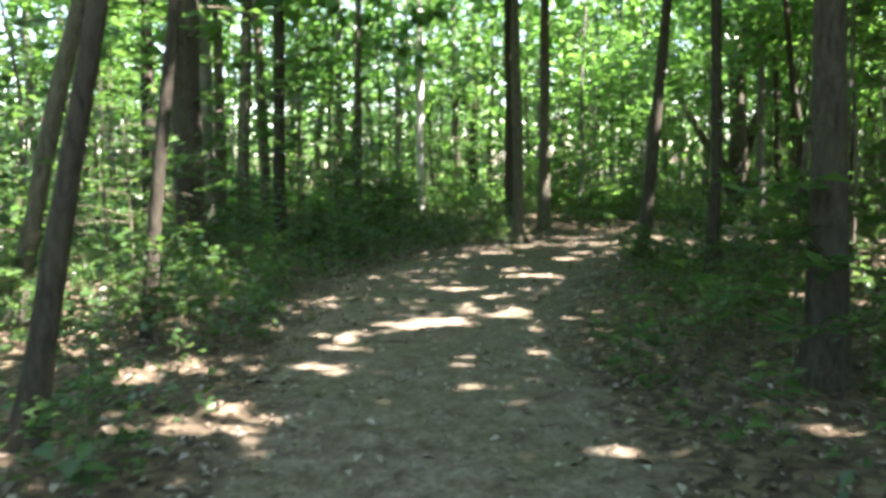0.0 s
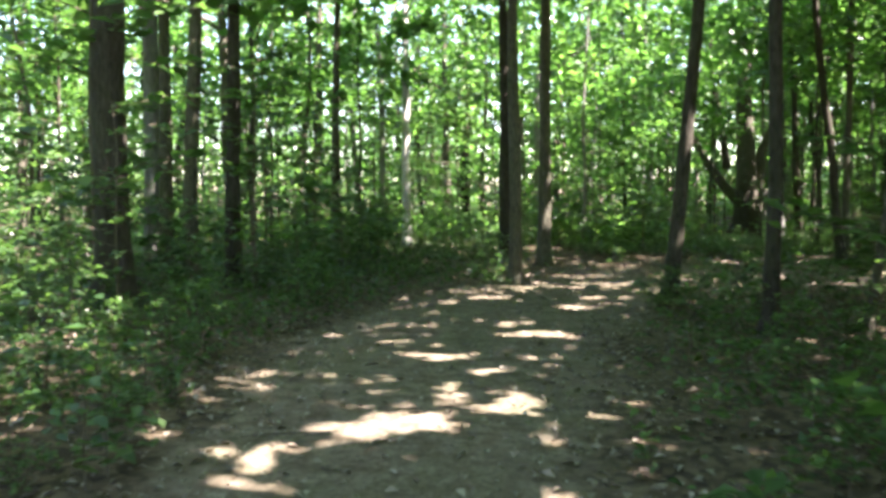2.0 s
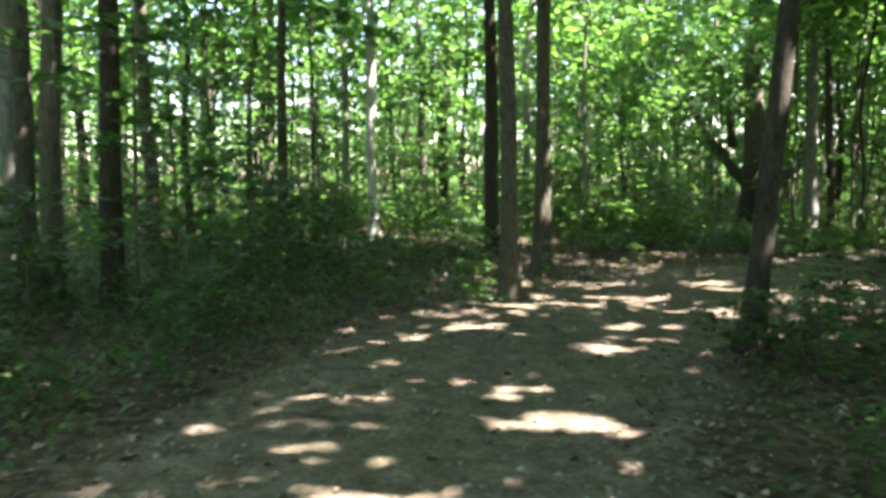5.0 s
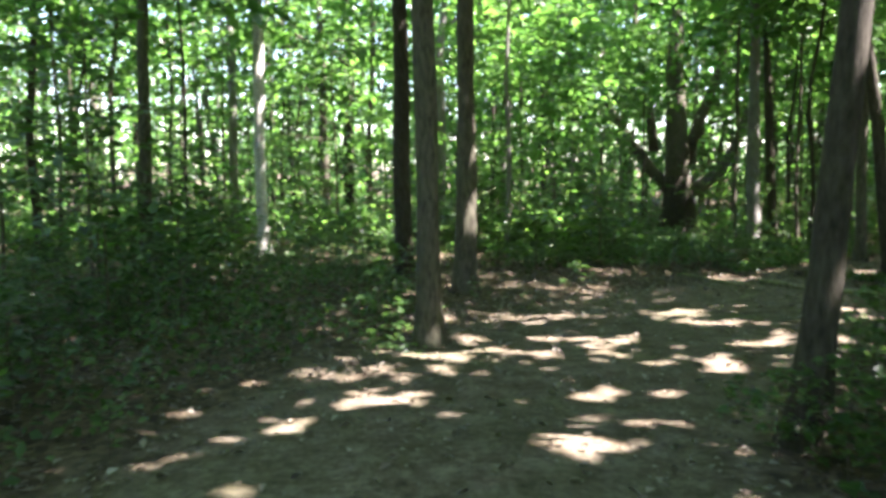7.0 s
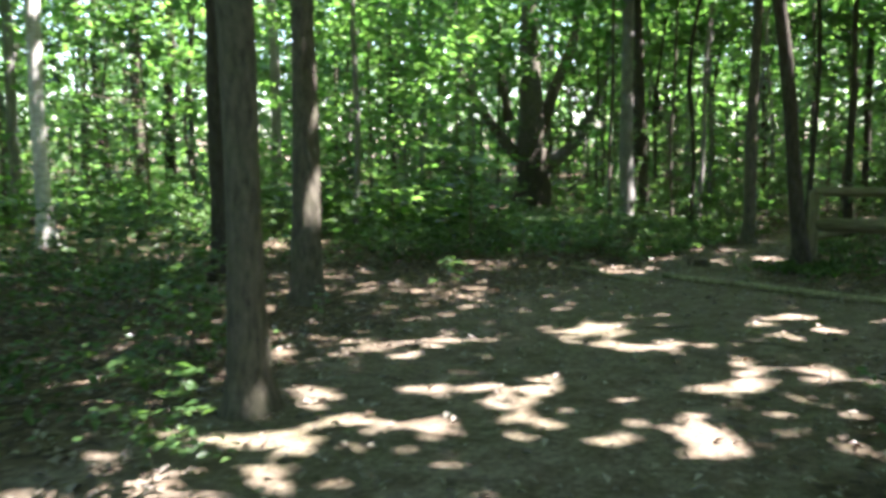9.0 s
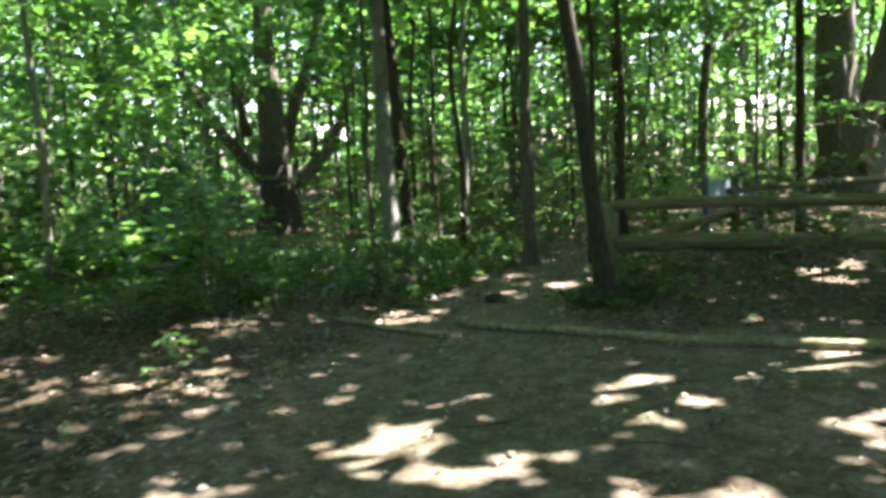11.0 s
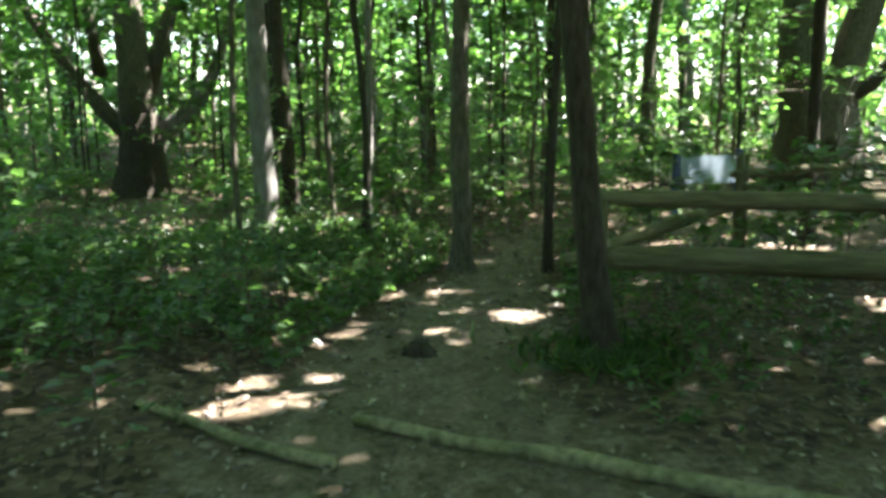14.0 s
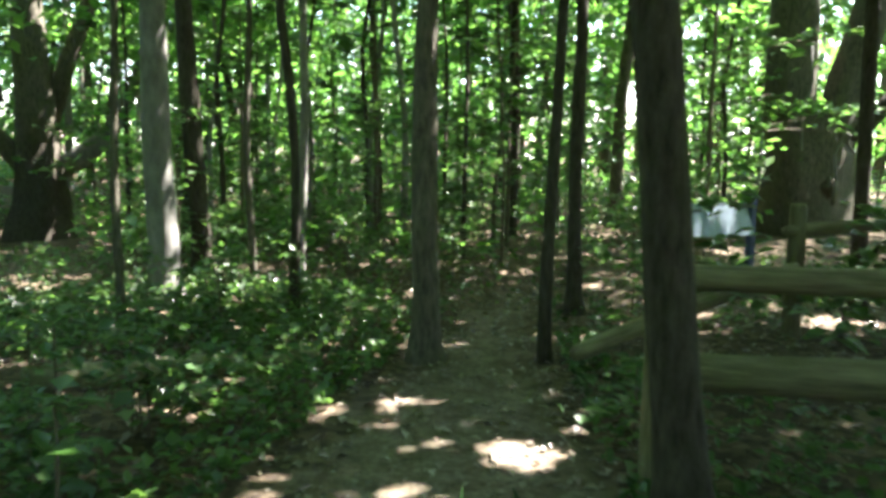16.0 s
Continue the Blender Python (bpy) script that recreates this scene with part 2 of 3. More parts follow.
def crown_mesh(seed, lo, hi, radius, clumps, per, size, flat=0.35, mat=LEAF, loose=0.55):
    """Clumps of leaves round a tree's axis, more of them higher up, with gaps between."""
    rng = np.random.default_rng(seed)
    P, N = [], []
    for _ in range(clumps):
        u = rng.random()
        z = lo + (hi - lo) * u
        R = radius * (0.55 + 0.6 * math.sin(math.pi * min(1, u * 0.85 + 0.12)))
        g, q = rng.random() * 6.283, R * math.sqrt(rng.random())
        c = np.array([q * math.cos(g), q * math.sin(g), z])
        spread = np.array([loose, loose, loose * flat]) * (0.6 + 0.8 * rng.random())
        P.append(c + rng.normal(size=(per, 3)) * spread)
        N.append(np.array([0, 0, 1.0]) + rng.normal(size=(per, 3)) * 0.45)
    P, N = np.concatenate(P), np.concatenate(N)
    return leaves_mesh("crown", P, N, size * (0.6 + 0.8 * rng.random(len(P))), mat, rng)


CROWNS = [crown_mesh(k, 4.2 + (k % 3) * 0.8, 14.0 + k % 4, 2.6 + 0.3 * (k % 3), 36, 24, 0.38, loose=0.44) for k in range(6)]
SLIM_CROWN = [crown_mesh(70 + k, 4.5, 11, 1.5, 22, 20, 0.3, loose=0.42) for k in range(2)]
# wide, thick and dense crowns: mostly above view, filled out to add shade below
WIDE = [crown_mesh(30 + k, 5.2, 9.5, 4.3, 116, 25, 0.32, 0.3, LEAF, 0.45) for k in range(3)]
THICK = [crown_mesh(60 + k, 4.6 + 0.6 * k, 14.5, 3.0, 46, 24, 0.38, loose=0.44) for k in range(2)]
DENSE = [crown_mesh(80 + k, 6.6, 10.3, 3.9, 156, 26, 0.34, 0.3, LEAF, 0.45) for k in range(2)]


def tree(x, y, trunk, crown, label, turn=0.0, crown_at=(0, 0), sink=0.0):
    ob = tagged(new("tree"), label, "tree", "woodland trees")
    t = new("trunk", trunk)
    t.parent = ob
    if crown:
        c = new("crown", crown)
        c.parent = ob
        c.matrix_basis = pose(crown_at[0], crown_at[1], 0, 0, 0, turn * 57)
        tagged(c, "green leafy crown with gaps")
    ob.matrix_basis = pose(x, y, height(x, y) - sink)
    return ob


# ---- the trees beside the trail ----
# x, y, trunk radius, lean, material, label
OAK, GREYB = "brown-barked woodland tree with a leafy crown", "smooth grey-barked tree with a leafy crown"
DARKB = "dark-barked tall tree beside the footpath"
NEAR = [
    (1.54, 16.95, 0.115, (0.004, 0.0), BARK, OAK), (2.5, 20.4, 0.145, (0.006, 0.0), BARK, OAK), (1.8, 21.9, 0.14, (-0.01, 0), BARK_DARK, DARKB),
    (-0.65, 26.9, 0.13, (0.0, 0), BARK_PALE_SUNLIT, "slender tree with bark coloured pale for sunlight"),
    (2.5, 5.4, 0.12, (0.005, 0), BARK_DARK, DARKB), (3.58, 11.0, 0.085, (0.004, 0), BARK_DARK, DARKB),
    (3.25, 13.5, 0.1, (0.085, 0), BARK_DARK, "brown-barked tree leaning slightly over the path"), (4.6, 11.0, 0.05, (0.1, 0), BARK, "thin leaning young tree"),
    (-4.03, 13.45, 0.24, (0.0, 0), BARK_DARK, DARKB), (-3.19, 16.3, 0.13, (0.015, 0), BARK_DARK, DARKB),
    (-3.9, 16.4, 0.13, (0.04, 0), BARK, OAK), (-5.0, 17.8, 0.17, (0.01, 0), BARK_GREY, GREYB), (-4.55, 17.2, 0.13, (0.01, 0), BARK, OAK),
    (-2.55, 7.1, 0.065, (0.1, 0.0), BARK_DARK, "thin young tree leaning over undergrowth"),
    (-2.25, 4.35, 0.075, (0.2, 0), BARK_DARK, "slender dark tree leaning beside the path"), (-3.96, 7.57, 0.085, (0.26, 0), BARK, "slender brown tree leaning steeply"),
    (10.4, 27.2, 0.15, (-0.02, 0.01), BARK_GREY, GREYB), (11.4, 28.1, 0.12, (-0.05, 0.03), BARK_DARK, DARKB),
    (10.63, 23.67, 0.1, (0.0, 0), BARK, OAK), (11.22, 22.97, 0.05, (-0.004, 0), BARK_DARK, "thin dark young tree beside the trail"),
    (12.97, 23.88, 0.075, (-0.015, 0), BARK_DARK, DARKB), (9.1, 20.72, 0.1, (-0.095, 0.09), BARK_DARK, "brown tree standing beside the rail fence"),
    (14.97, 21.85, 0.085, (0.01, 0), BARK_DARK, DARKB), (-2.4, 24.0, 0.12, (0.02, 0), BARK, OAK),
]
# trees added out of view, only so that their crowns shade the trail
for x, y in ((9.5, 10.6), (13.6, 13.6), (13.6, 16.4), (10.2, 7.6), (8.5, 13.0), (4.9, 2.6), (6.6, 5.0), (16.5, 16.5), (3.6, 0.0), (11.5, 10.4), (11.3, 16.3), (14.2, 18.6), (6.0, 7.3)):
    NEAR.append((x, y, 0.13, (0.0, 0.0), BARK, OAK))
spots = []
for k, (x, y, r, lean, mat, label) in enumerate(NEAR):
    tall = 15.0 if r > 0.08 else 8.5
    me = trunk_mesh(r, tall, lean, 0.1 if r > 0.08 else 0.2, 6 if r > 0.08 else 4, mat, k + 3, 5.5, 14, 0.75 if r > 0.07 else 0.3)
    # two crowns shifted off their trunks to shade or clear the ground
    spread = (-0.5, -2.0) if (x, y) == (9.1, 20.72) else (1.8, -1.2) if (x, y) == (2.5, 5.4) else (lean[0] * 9, lean[1] * 9)
    shady = (x < 3.6 and 10 < y < 22.5 and r >= 0.085 and x > -3) or (x, y) == (9.1, 20.72)
    tree(x, y, me, DENSE[k % 2] if shady else WIDE[k % 3] if r >= 0.085 and (x > 3 or y > 6) and y < (26 if x > 5 else 23) and x > -3 else CROWNS[k % 6] if r > 0.08 else SLIM_CROWN[k % 2], label, k * 0.7, spread)
    spots.append((x, y))


def limb(bm, pts, r0, r1, seed):
    n = len(pts)
    tube(bm, [Vector(p) for p in pts], [r0 + (r1 - r0) * k / (n - 1) for k in range(n)], 10, 0.25, seed)


def fork_tree():
    """The old spreading tree: a short bole that splits into a leader and wide limbs."""
    ob = tagged(new("tree"), "old spreading tree with thick forked limbs", "tree", "woodland trees")
    bm = bmesh.new()
    tube(bm, [Vector(p) for p in ((0, 0, -1.1), (0, 0, -0.1), (0, 0, 0.15), (0.01, 0, 0.45), (0.02, 0, 0.9), (0, 0, 1.4), (-0.02, 0, 2.0))], (1.0, 0.9, 0.7, 0.56, 0.49, 0.46, 0.38), 16, 0.4, 1)
    t = new("trunk", finish(bm, "trunk", BARK_DARK))
    t.parent = ob
    R, U = Vector((0.72, -0.69, 0)), Vector((0, 0, 1))
    rows = [([(-.02, 1.3), (-.02, 2.2), (-.1, 3.6), (-.05, 5.5), (0.1, 9)], 0.36, 0.1),
            ([(-.1, 1.35), (-.5, 1.75), (-.95, 2.3), (-1.45, 3.1), (-2.2, 4.6)], 0.2, 0.06),
            ([(-.5, 2.2), (-.62, 3.0), (-.9, 4.2), (-1.0, 6)], 0.13, 0.05),
            ([(0.08, 1.9), (0.35, 2.7), (0.75, 3.7), (1.0, 5.2), (1.2, 7)], 0.18, 0.06),
            ([(0.1, 1.35), (0.45, 1.55), (0.8, 1.85), (1.1, 2.4), (1.32, 3.1), (1.55, 4.5)], 0.2, 0.06)]
    for k, (pts, r0, r1) in enumerate(rows):
        bm = bmesh.new()
        limb(bm, [R * a * 1.6 + U * (1.35 + (z - 1.3) * 1.6) + Vector((0.05 * k, 0.06 * k, 0)) for a, z in pts], r0 * 1.15, r1 * 1.15, k + 4)
        # limbs lighter than the bole, the right one grey: sunlight put into bark colour
        o = new("limb", finish(bm, "limb", BARK if k != 4 else BARK_GREY))
        o.parent = ob
    c = new("crown", CROWNS[2])
    c.parent = ob
    ob.matrix_basis = pose(14.2, 40.0, height(14.2, 40.0) - 0.2) @ Matrix.Diagonal((1.25, 1.25, 1.25, 1))
    spots.append((14.2, 40.0))


def burl_tree():
    """The thick old tree with a swollen bole, two stems, pale vines and a low sunlit spray."""
    x, y = 22.9, 25.3
    ob = tagged(new("tree"), "thick double-stemmed old tree with burls and vines", "tree", "woodland trees")
    R, F = Vector((0.37, -0.93, 0)), Vector((-0.93, -0.37, 0))
    for pts, rr, sd in (([(0.12, -0.5), (0.12, 0.2), (0.12, 0.52), (0.12, 1.37), (-0.08, 1.9), (-0.27, 2.43), (-0.27, 3.92), (-0.37, 9), (-0.37, 14)], (1.05, 0.9, 0.85, 0.88, 0.72, 0.46, 0.42, 0.3, 0.1), 3),
                        ([(0.3, 1.15), (0.54, 2.0), (0.72, 2.85), (0.99, 3.92), (1.3900000000000001, 6.5), (1.8900000000000001, 10.5)], (0.5, 0.38, 0.32, 0.28, 0.2, 0.08), 8)):
        bm = bmesh.new()
        tube(bm, [R * a + Vector((0, 0, z)) for a, z in pts], rr, 18, 0.4, sd)
        o = new("trunk", finish(bm, "trunk", BARK))
        o.parent = ob
    bm = bmesh.new()
    for a, z, r in ((-0.13, 1.26, 0.2), (0.46, 0.84, 0.16), (-0.29, 0.62, 0.14)):
        p = R * a + F * 0.72 + Vector((0, 0, z))
        tube(bm, [p - F * 0.2, p, p + F * r * 0.6, p + F * r], [r * 1.3, r * 1.1, r * 0.8, r * 0.3], 10, 0.5, z)
    o = tagged(new("burl", finish(bm, "burl", BARK)), "knobbly swollen burls")
    o.parent = ob
    for k, (a0, a1, z0, z1) in enumerate(((0.56, 0.99, 1.9, 1.42), (0.46, 0.77, 0.52, 2.32), (0.03, -0.02, 0.62, 3.49))):
        bm = bmesh.new()
        limb(bm, [R * (a0 + (a1 - a0) * q + 0.1 * math.sin(q * 7 + k)) + F * (0.95 - 0.2 * q) + Vector((0, 0, z0 + (z1 - z0) * q)) for q in (0, .25, .5, .75, 1)], 0.03, 0.018, k)
        o = tagged(new("vine", finish(bm, "vine", BARK_GREY)), "pale bare vine")
        o.parent = ob
    bm = bmesh.new()
    limb(bm, [R * a + Vector((0, 0, z)) for a, z in [(0.54, 1.63), (1.09, 2.0), (1.81, 2.91), (2.79, 4.13)]], 0.2, 0.08, 5)
    o = new("limb", finish(bm, "limb", BARK_DARK))
    o.parent = ob
    bm = bmesh.new()
    limb(bm, [R * -0.02 + Vector((0, 0, 2.32)) + F * q for q in (0.4, 1.0, 1.5)], 0.03, 0.012, 6)
    o = new("twig", finish(bm, "twig", TWIG))
    o.parent = ob
    rng = np.random.default_rng(41)
    q = rng.normal(size=(170, 3)) * (0.62, 0.4, 0.07)
    P = np.array(R)[None] * (0.08 + q[:, :1]) + np.array(F)[None] * (1.3 + q[:, 1:2]) + np.array([0, 0, 2.27]) + q[:, 2:] * (0, 0, 1) - np.abs(q[:, :1]) * (0, 0, 0.06)
    N = np.array([0, 0, 1.0]) + rng.normal(size=(170, 3)) * 0.25
    o = tagged(new("spray", leaves_mesh("spray", P, N, 0.14 + 0.12 * rng.random(170), LEAF, rng)), "bright sunlit leaf spray", kind="stuff")
    o.parent = ob
    c = new("crown", DENSE[1])
    c.parent = ob
    # crown shifted off the stems so its shade falls on the board
    c.matrix_basis = pose(-2.2, -3.0, 0)
    ob.matrix_basis = pose(x, y, 0)
    spots.append((x, y))


fork_tree()
burl_tree()

GLADES = [((3, 16), (14.2, 40.0)), ((1, 12), (14.2, 40.0)), ((5, 18), (22.9, 25.3)), ((5, 18), (15.8, 23.7)), ((1, 12), (-0.65, 26.9)), ((0, 3), (-0.65, 26.9)), ((-0.65, 26.9), (8, 23.8)), ((4, 24), (9, 22)), ((5, 18.5), (14.2, 40.0)), ((6, 20), (14.2, 40.0))]


def in_glade(x, y, wide):
    """Whether a place lies in one of the thin lanes between the trees that are free of growth."""
    return any(to_line(x, y, ((*a, wide), (*b, wide))) < 0 for a, b in GLADES)


# ---- the rest of the woods ----
rw = random.Random(11)
KINDS = []
for k in range(8):
    r = (0.07, 0.1, 0.13, 0.16, 0.09, 0.19, 0.06, 0.12)[k]
    KINDS.append((trunk_mesh(r, 14 + k % 3, (rw.uniform(-.03, .03), rw.uniform(-.03, .03)), 0.3, 6, (BARK, BARK_DARK, BARK_GREY, BARK, BARK_DARK, BARK_DARK, BARK, BARK_GREY)[k], 60 + k, 5.0, 9, 0.5),
                  (OAK, DARKB, GREYB, OAK, DARKB, DARKB, OAK, GREYB)[k]))
masters = {}
count = 0
for _ in range(6000):
    x, y = rw.uniform(-26, 42), rw.uniform(-14, 62)
    clear = 4.2 if y < 24 else 2.2
    if off_path(x, y) < clear or (-1 < x < 7 and 16 < y < 24) or (4.5 < x < 18 and 16 < y < 29.5):
        continue
    dmin = min(math.hypot(x - a, y - b) for a, b in spots)
    if dmin < (1.7 if y > 20 else 2.0):
        continue
    if min(math.hypot(x - a, y - b) for a, b in ((0, 0), (1, 10), (6, 19))) > 46:
        continue
    if in_glade(x, y, 0.7) or to_line(x, y, ((-0.65, 26.9, 2.2), (9, 23.4, 2.2))) < 0 or to_line(x, y, ((5, 18, 1.6), (22.9, 25.3, 1.6))) < 0:
        continue
    k = rw.randrange(6)
    # thin crowns let sun in on the left, thick ones darken the right
    key = (rw.randrange(8), k % 2 if y < -6 or (x < -6 and y > 8) or (x < 2 and y > 22) else 2 + k % 2 if (x > 9 and y > 22) or (x > 3 and y > 26) else 4 + k)
    m = pose(x, y, height(x, y), 0, 0, rw.uniform(0, 360))
    if key not in masters:
        masters[key] = tree(x, y, KINDS[key[0]][0], (SLIM_CROWN + THICK + CROWNS)[key[1]], KINDS[key[0]][1])
        masters[key].matrix_basis = m
    else:
        copy_thing(masters[key], m)
    spots.append((x, y))
    count += 1
    if count >= 190:
        break


# slender young trees crowding the wood beyond the fence
SLIM = [trunk_mesh(r, 12, (rw.uniform(-.03, .03), rw.uniform(-.03, .03)), 0.35, 3, m, 90 + k, 4.5, 6, 0.3) for k, (r, m) in enumerate(((0.035, BARK_DARK), (0.05, BARK_DARK), (0.045, BARK), (0.06, BARK_GREY)))]
slim_made = {}
count = 0
for _ in range(3000):
    x, y = rw.uniform(8, 34), rw.uniform(25, 48)
    if rw.random() < 0.3:
        x, y = rw.uniform(-14, 9), rw.uniform(24, 44)
    if off_path(x, y) < 0.8 or in_glade(x, y, 0.8) or min(math.hypot(x - a, y - b) for a, b in spots) < 0.8:
        continue
    k = rw.randrange(4)
    m = pose(x, y, height(x, y), 0, 0, rw.uniform(0, 360))
    if k not in slim_made:
        slim_made[k] = tree(x, y, SLIM[k], SLIM_CROWN[k % 2], "slender dark young tree in a crowded stand")
        slim_made[k].matrix_basis = m
    else:
        copy_thing(slim_made[k], m)
    spots.append((x, y))
    count += 1
    if count >= 110:
        break


# ---- saplings with layered sprays of leaves ----
def sapling_parts(seed, tall, reach, sprays, per, size):
    rng = np.random.default_rng(seed)
    rnd = random.Random(seed)
    bm = bmesh.new()
    wob = [Vector((0.08 * tall * q * noise.noise(Vector((seed, q * 2, 0))), 0.08 * tall * q * noise.noise(Vector((q * 2, seed, 4))), tall * q)) for q in (-0.03, 0.2, 0.4, 0.6, 0.8, 1)]
    tube(bm, wob, [0.006 * tall * (1.1 - 0.9 * q) + 0.003 for q in (0, 0.2, 0.4, 0.6, 0.8, 1)], 5, 0.1, seed, False)
    P, N = [], []
    for k in range(sprays):
        q = 0.22 + 0.78 * (k + rnd.random()) / sprays
        p = wob[-1].lerp(wob[0], 1 - q)
        g = rnd.random() * 6.283
        long = reach * (1.15 - 0.6 * q) * rnd.uniform(0.6, 1.1)
        e = p + Vector((math.cos(g) * long, math.sin(g) * long, long * rnd.uniform(-0.05, 0.3)))
        tube(bm, [p, p.lerp(e, 0.5) + Vector((0, 0, 0.05 * long)), e], [0.002 * tall + 0.002, 0.0012 * tall + 0.0015, 0.001], 3, 0, 0, False)
        u = rng.random(per) ** 0.7
        c = np.array(p)[None] + (np.array(e) - np.array(p))[None] * u[:, None] + np.array([0, 0, 0.02])
        side = np.array([-math.sin(g), math.cos(g), 0])
        c = c + side * (rng.normal(size=per) * 0.2 * long)[:, None] + rng.normal(size=(per, 3)) * 0.03
        P.append(c)
        N.append(np.array([0, 0, 1.0]) + rng.normal(size=(per, 3)) * 0.28)
    P, N = np.concatenate(P), np.concatenate(N)
    return finish(bm, "stem", TWIG), leaves_mesh("foliage", P, N, size * (0.6 + 0.8 * rng.random(len(P))), LEAF_LOW, rng)


def joined(name, stem, leaves):
    bm = bmesh.new()
    bm.from_mesh(leaves)
    n = len(bm.faces)
    bm.from_mesh(stem)
    bm.faces.ensure_lookup_table()
    for f in bm.faces[n:]:
        f.material_index = 1
    me = bpy.data.meshes.new(name)
    bm.to_mesh(me)
    bm.free()
    me.materials.append(LEAF_LOW)
    me.materials.append(TWIG)
    return me


def plant(name, label, cat, group, stem, leaves, m):
    if leaves is None:
        ob = tagged(new(name, stem), label, cat, group)
        ob.matrix_basis = m
        return ob
    ob = tagged(new(name), label, cat, group)
    for n, d in (("stem", stem), ("foliage", leaves)):
        o = new(n, d)
        o.parent = ob
    ob.matrix_basis = m
    return ob


def scatter(name, label, cat, group, parts, places):
    made = {}
    for x, y, s, k in places:
        m = pose(x, y, height(x, y) - 0.01, 0, 0, rw.uniform(0, 360)) @ Matrix.Diagonal((s, s, s, 1))
        if (k, round(s, 2)) not in made:
            made[(k, round(s, 2))] = plant(name, label, cat, group, *parts[k], m)
        else:
            copy_thing(made[(k, round(s, 2))], m)


SAPLINGS = [sapling_parts(20 + k, 2.6 + 0.5 * k, 1.1 + 0.1 * k, 16, 22, 0.14) for k in range(4)]
places = [(-4.3, 8.0, 0.7, 0), (-3.6, 9.6, 0.7, 1), (-5.2, 9.5, 0.9, 2), (-4.6, 11.4, 0.9, 3), (-5.6, 7.6, 0.7, 1), (-3.3, 11.6, 0.7, 2)]
for _ in range(4000):
    x, y = rw.uniform(-16, 26), rw.uniform(-3, 48)
    o = off_path(x, y)
    if o < 1.7 or (y < 22 and -1.5 < x < 7 and o < 2.6) or (7 < x < 16 and 16 < y < 25.5) or (0 < x < 6 and 18 < y < 22):
        continue
    if in_glade(x, y, 1.3) or (x < -1 and y < 6 and o < 2.2):
        continue
    if min([math.hypot(x - p[0], y - p[1]) for p in places] or [9]) < (1.5 if y > 16 else 2.0):
        continue
    places.append((x, y, rw.choice((0.7, 0.9, 1.1, 1.4)), rw.randrange(4)))
    if len(places) >= 225:
        break
scatter("sapling", "young sapling with layered bright green leaves", "sapling", "understorey saplings", SAPLINGS, places)

# ---- low shrubs and seedlings beside the path ----
EXTRA = [(-3.4, 6.6), (-3.9, 7.4), (-4.2, 8.8), (-3.0, 7.6), (-2.6, 8.4), (-4.6, 6.9), (-1.9, 2.9), (-2.3, 3.2), (-2.9, 6.2), (-2.2, 5.1), (-3.2, 8.6), (-2.1, 9.6), (-2.9, 10.4), (4.3, 14.4), (3.1, 12.9), (3.6, 13.2), (2.95, 13.3), (3.3, 12.4), (2.0, 7.4), (2.3, 9.5), (3.6, 9.3), (3.9, 7.0), (2.0, 6.2), (2.9, 10.2), (3.4, 6.0), (2.5, 7.0), (3.0, 9.0), (2.9, 6.6), (3.2, 7.8), (2.6, 8.6), (1.0, 15.9), (1.25, 17.3), (6.9, 22.6), (7.4, 22.9), (4.9, 15.2), (4.6, 14.7), (-1.7, 3.9), (-2.5, 4.0)]
SHRUBS = [(joined("shrub", *sapling_parts(40 + k, 0.75 + 0.1 * k, 0.65, 12, 17, 0.1)), None) for k in range(4)]
places = [(x, y, 0.8, k % 4) for k, (x, y) in enumerate(EXTRA)]
for _ in range(6000):
    x, y = rw.uniform(-8, 14), rw.uniform(1.5, 30)
    o = off_path(x, y)
    left = x < 1.2 + max(0, y - 16) * 0.3
    if o < (0.35 if left and y > 5 else 0.75) or o > 7:
        continue
    if not left and 14.5 < y < 22 and x < 13 and rw.random() < 0.75:
        continue
    if 2.2 < x < 7.2 and 17 < y < 22.8:
        continue
    if min([math.hypot(x - p[0], y - p[1]) for p in places] or [9]) < (0.55 if left else 0.75):
        continue
    places.append((x, y, rw.choice((0.6, 0.8, 1.0, 1.25)) * (1 if o > 1 else 0.75), rw.randrange(4)))
    if len(places) >= 285:
        break
rs = random.Random(19)
while len(places) < 340:
    x, y = rs.uniform(9.5, 22), rs.uniform(24.2, 39)
    if off_path(x, y) > 0.6 and not in_glade(x, y, 0.9) and min(math.hypot(x - p[0], y - p[1]) for p in places) > 0.7:
        places.append((x, y, rs.choice((0.6, 0.8, 1.0)), rs.randrange(4)))
scatter("shrub", "low leafy green shrub on the forest floor", "shrub", "undergrowth shrubs", SHRUBS, places)

SEEDLINGS = [(joined("seedling", *sapling_parts(50 + k, 0.22 + 0.05 * k, 0.2, 5, 5, 0.068)), None) for k in range(4)]
places = []
for _ in range(6000):
    x, y = rw.uniform(-6, 14), rw.uniform(2, 25)
    o = off_path(x, y)
    if o < 0.12 or o > 3.2:
        continue
    places.append((x, y, rw.choice((0.7, 1.0, 1.3)), rw.randrange(4)))
    if len(places) >= 230:
        break
scatter("seedling", "small green seedling growing from leaf litter", "seedling", "forest floor seedlings", SEEDLINGS, places)


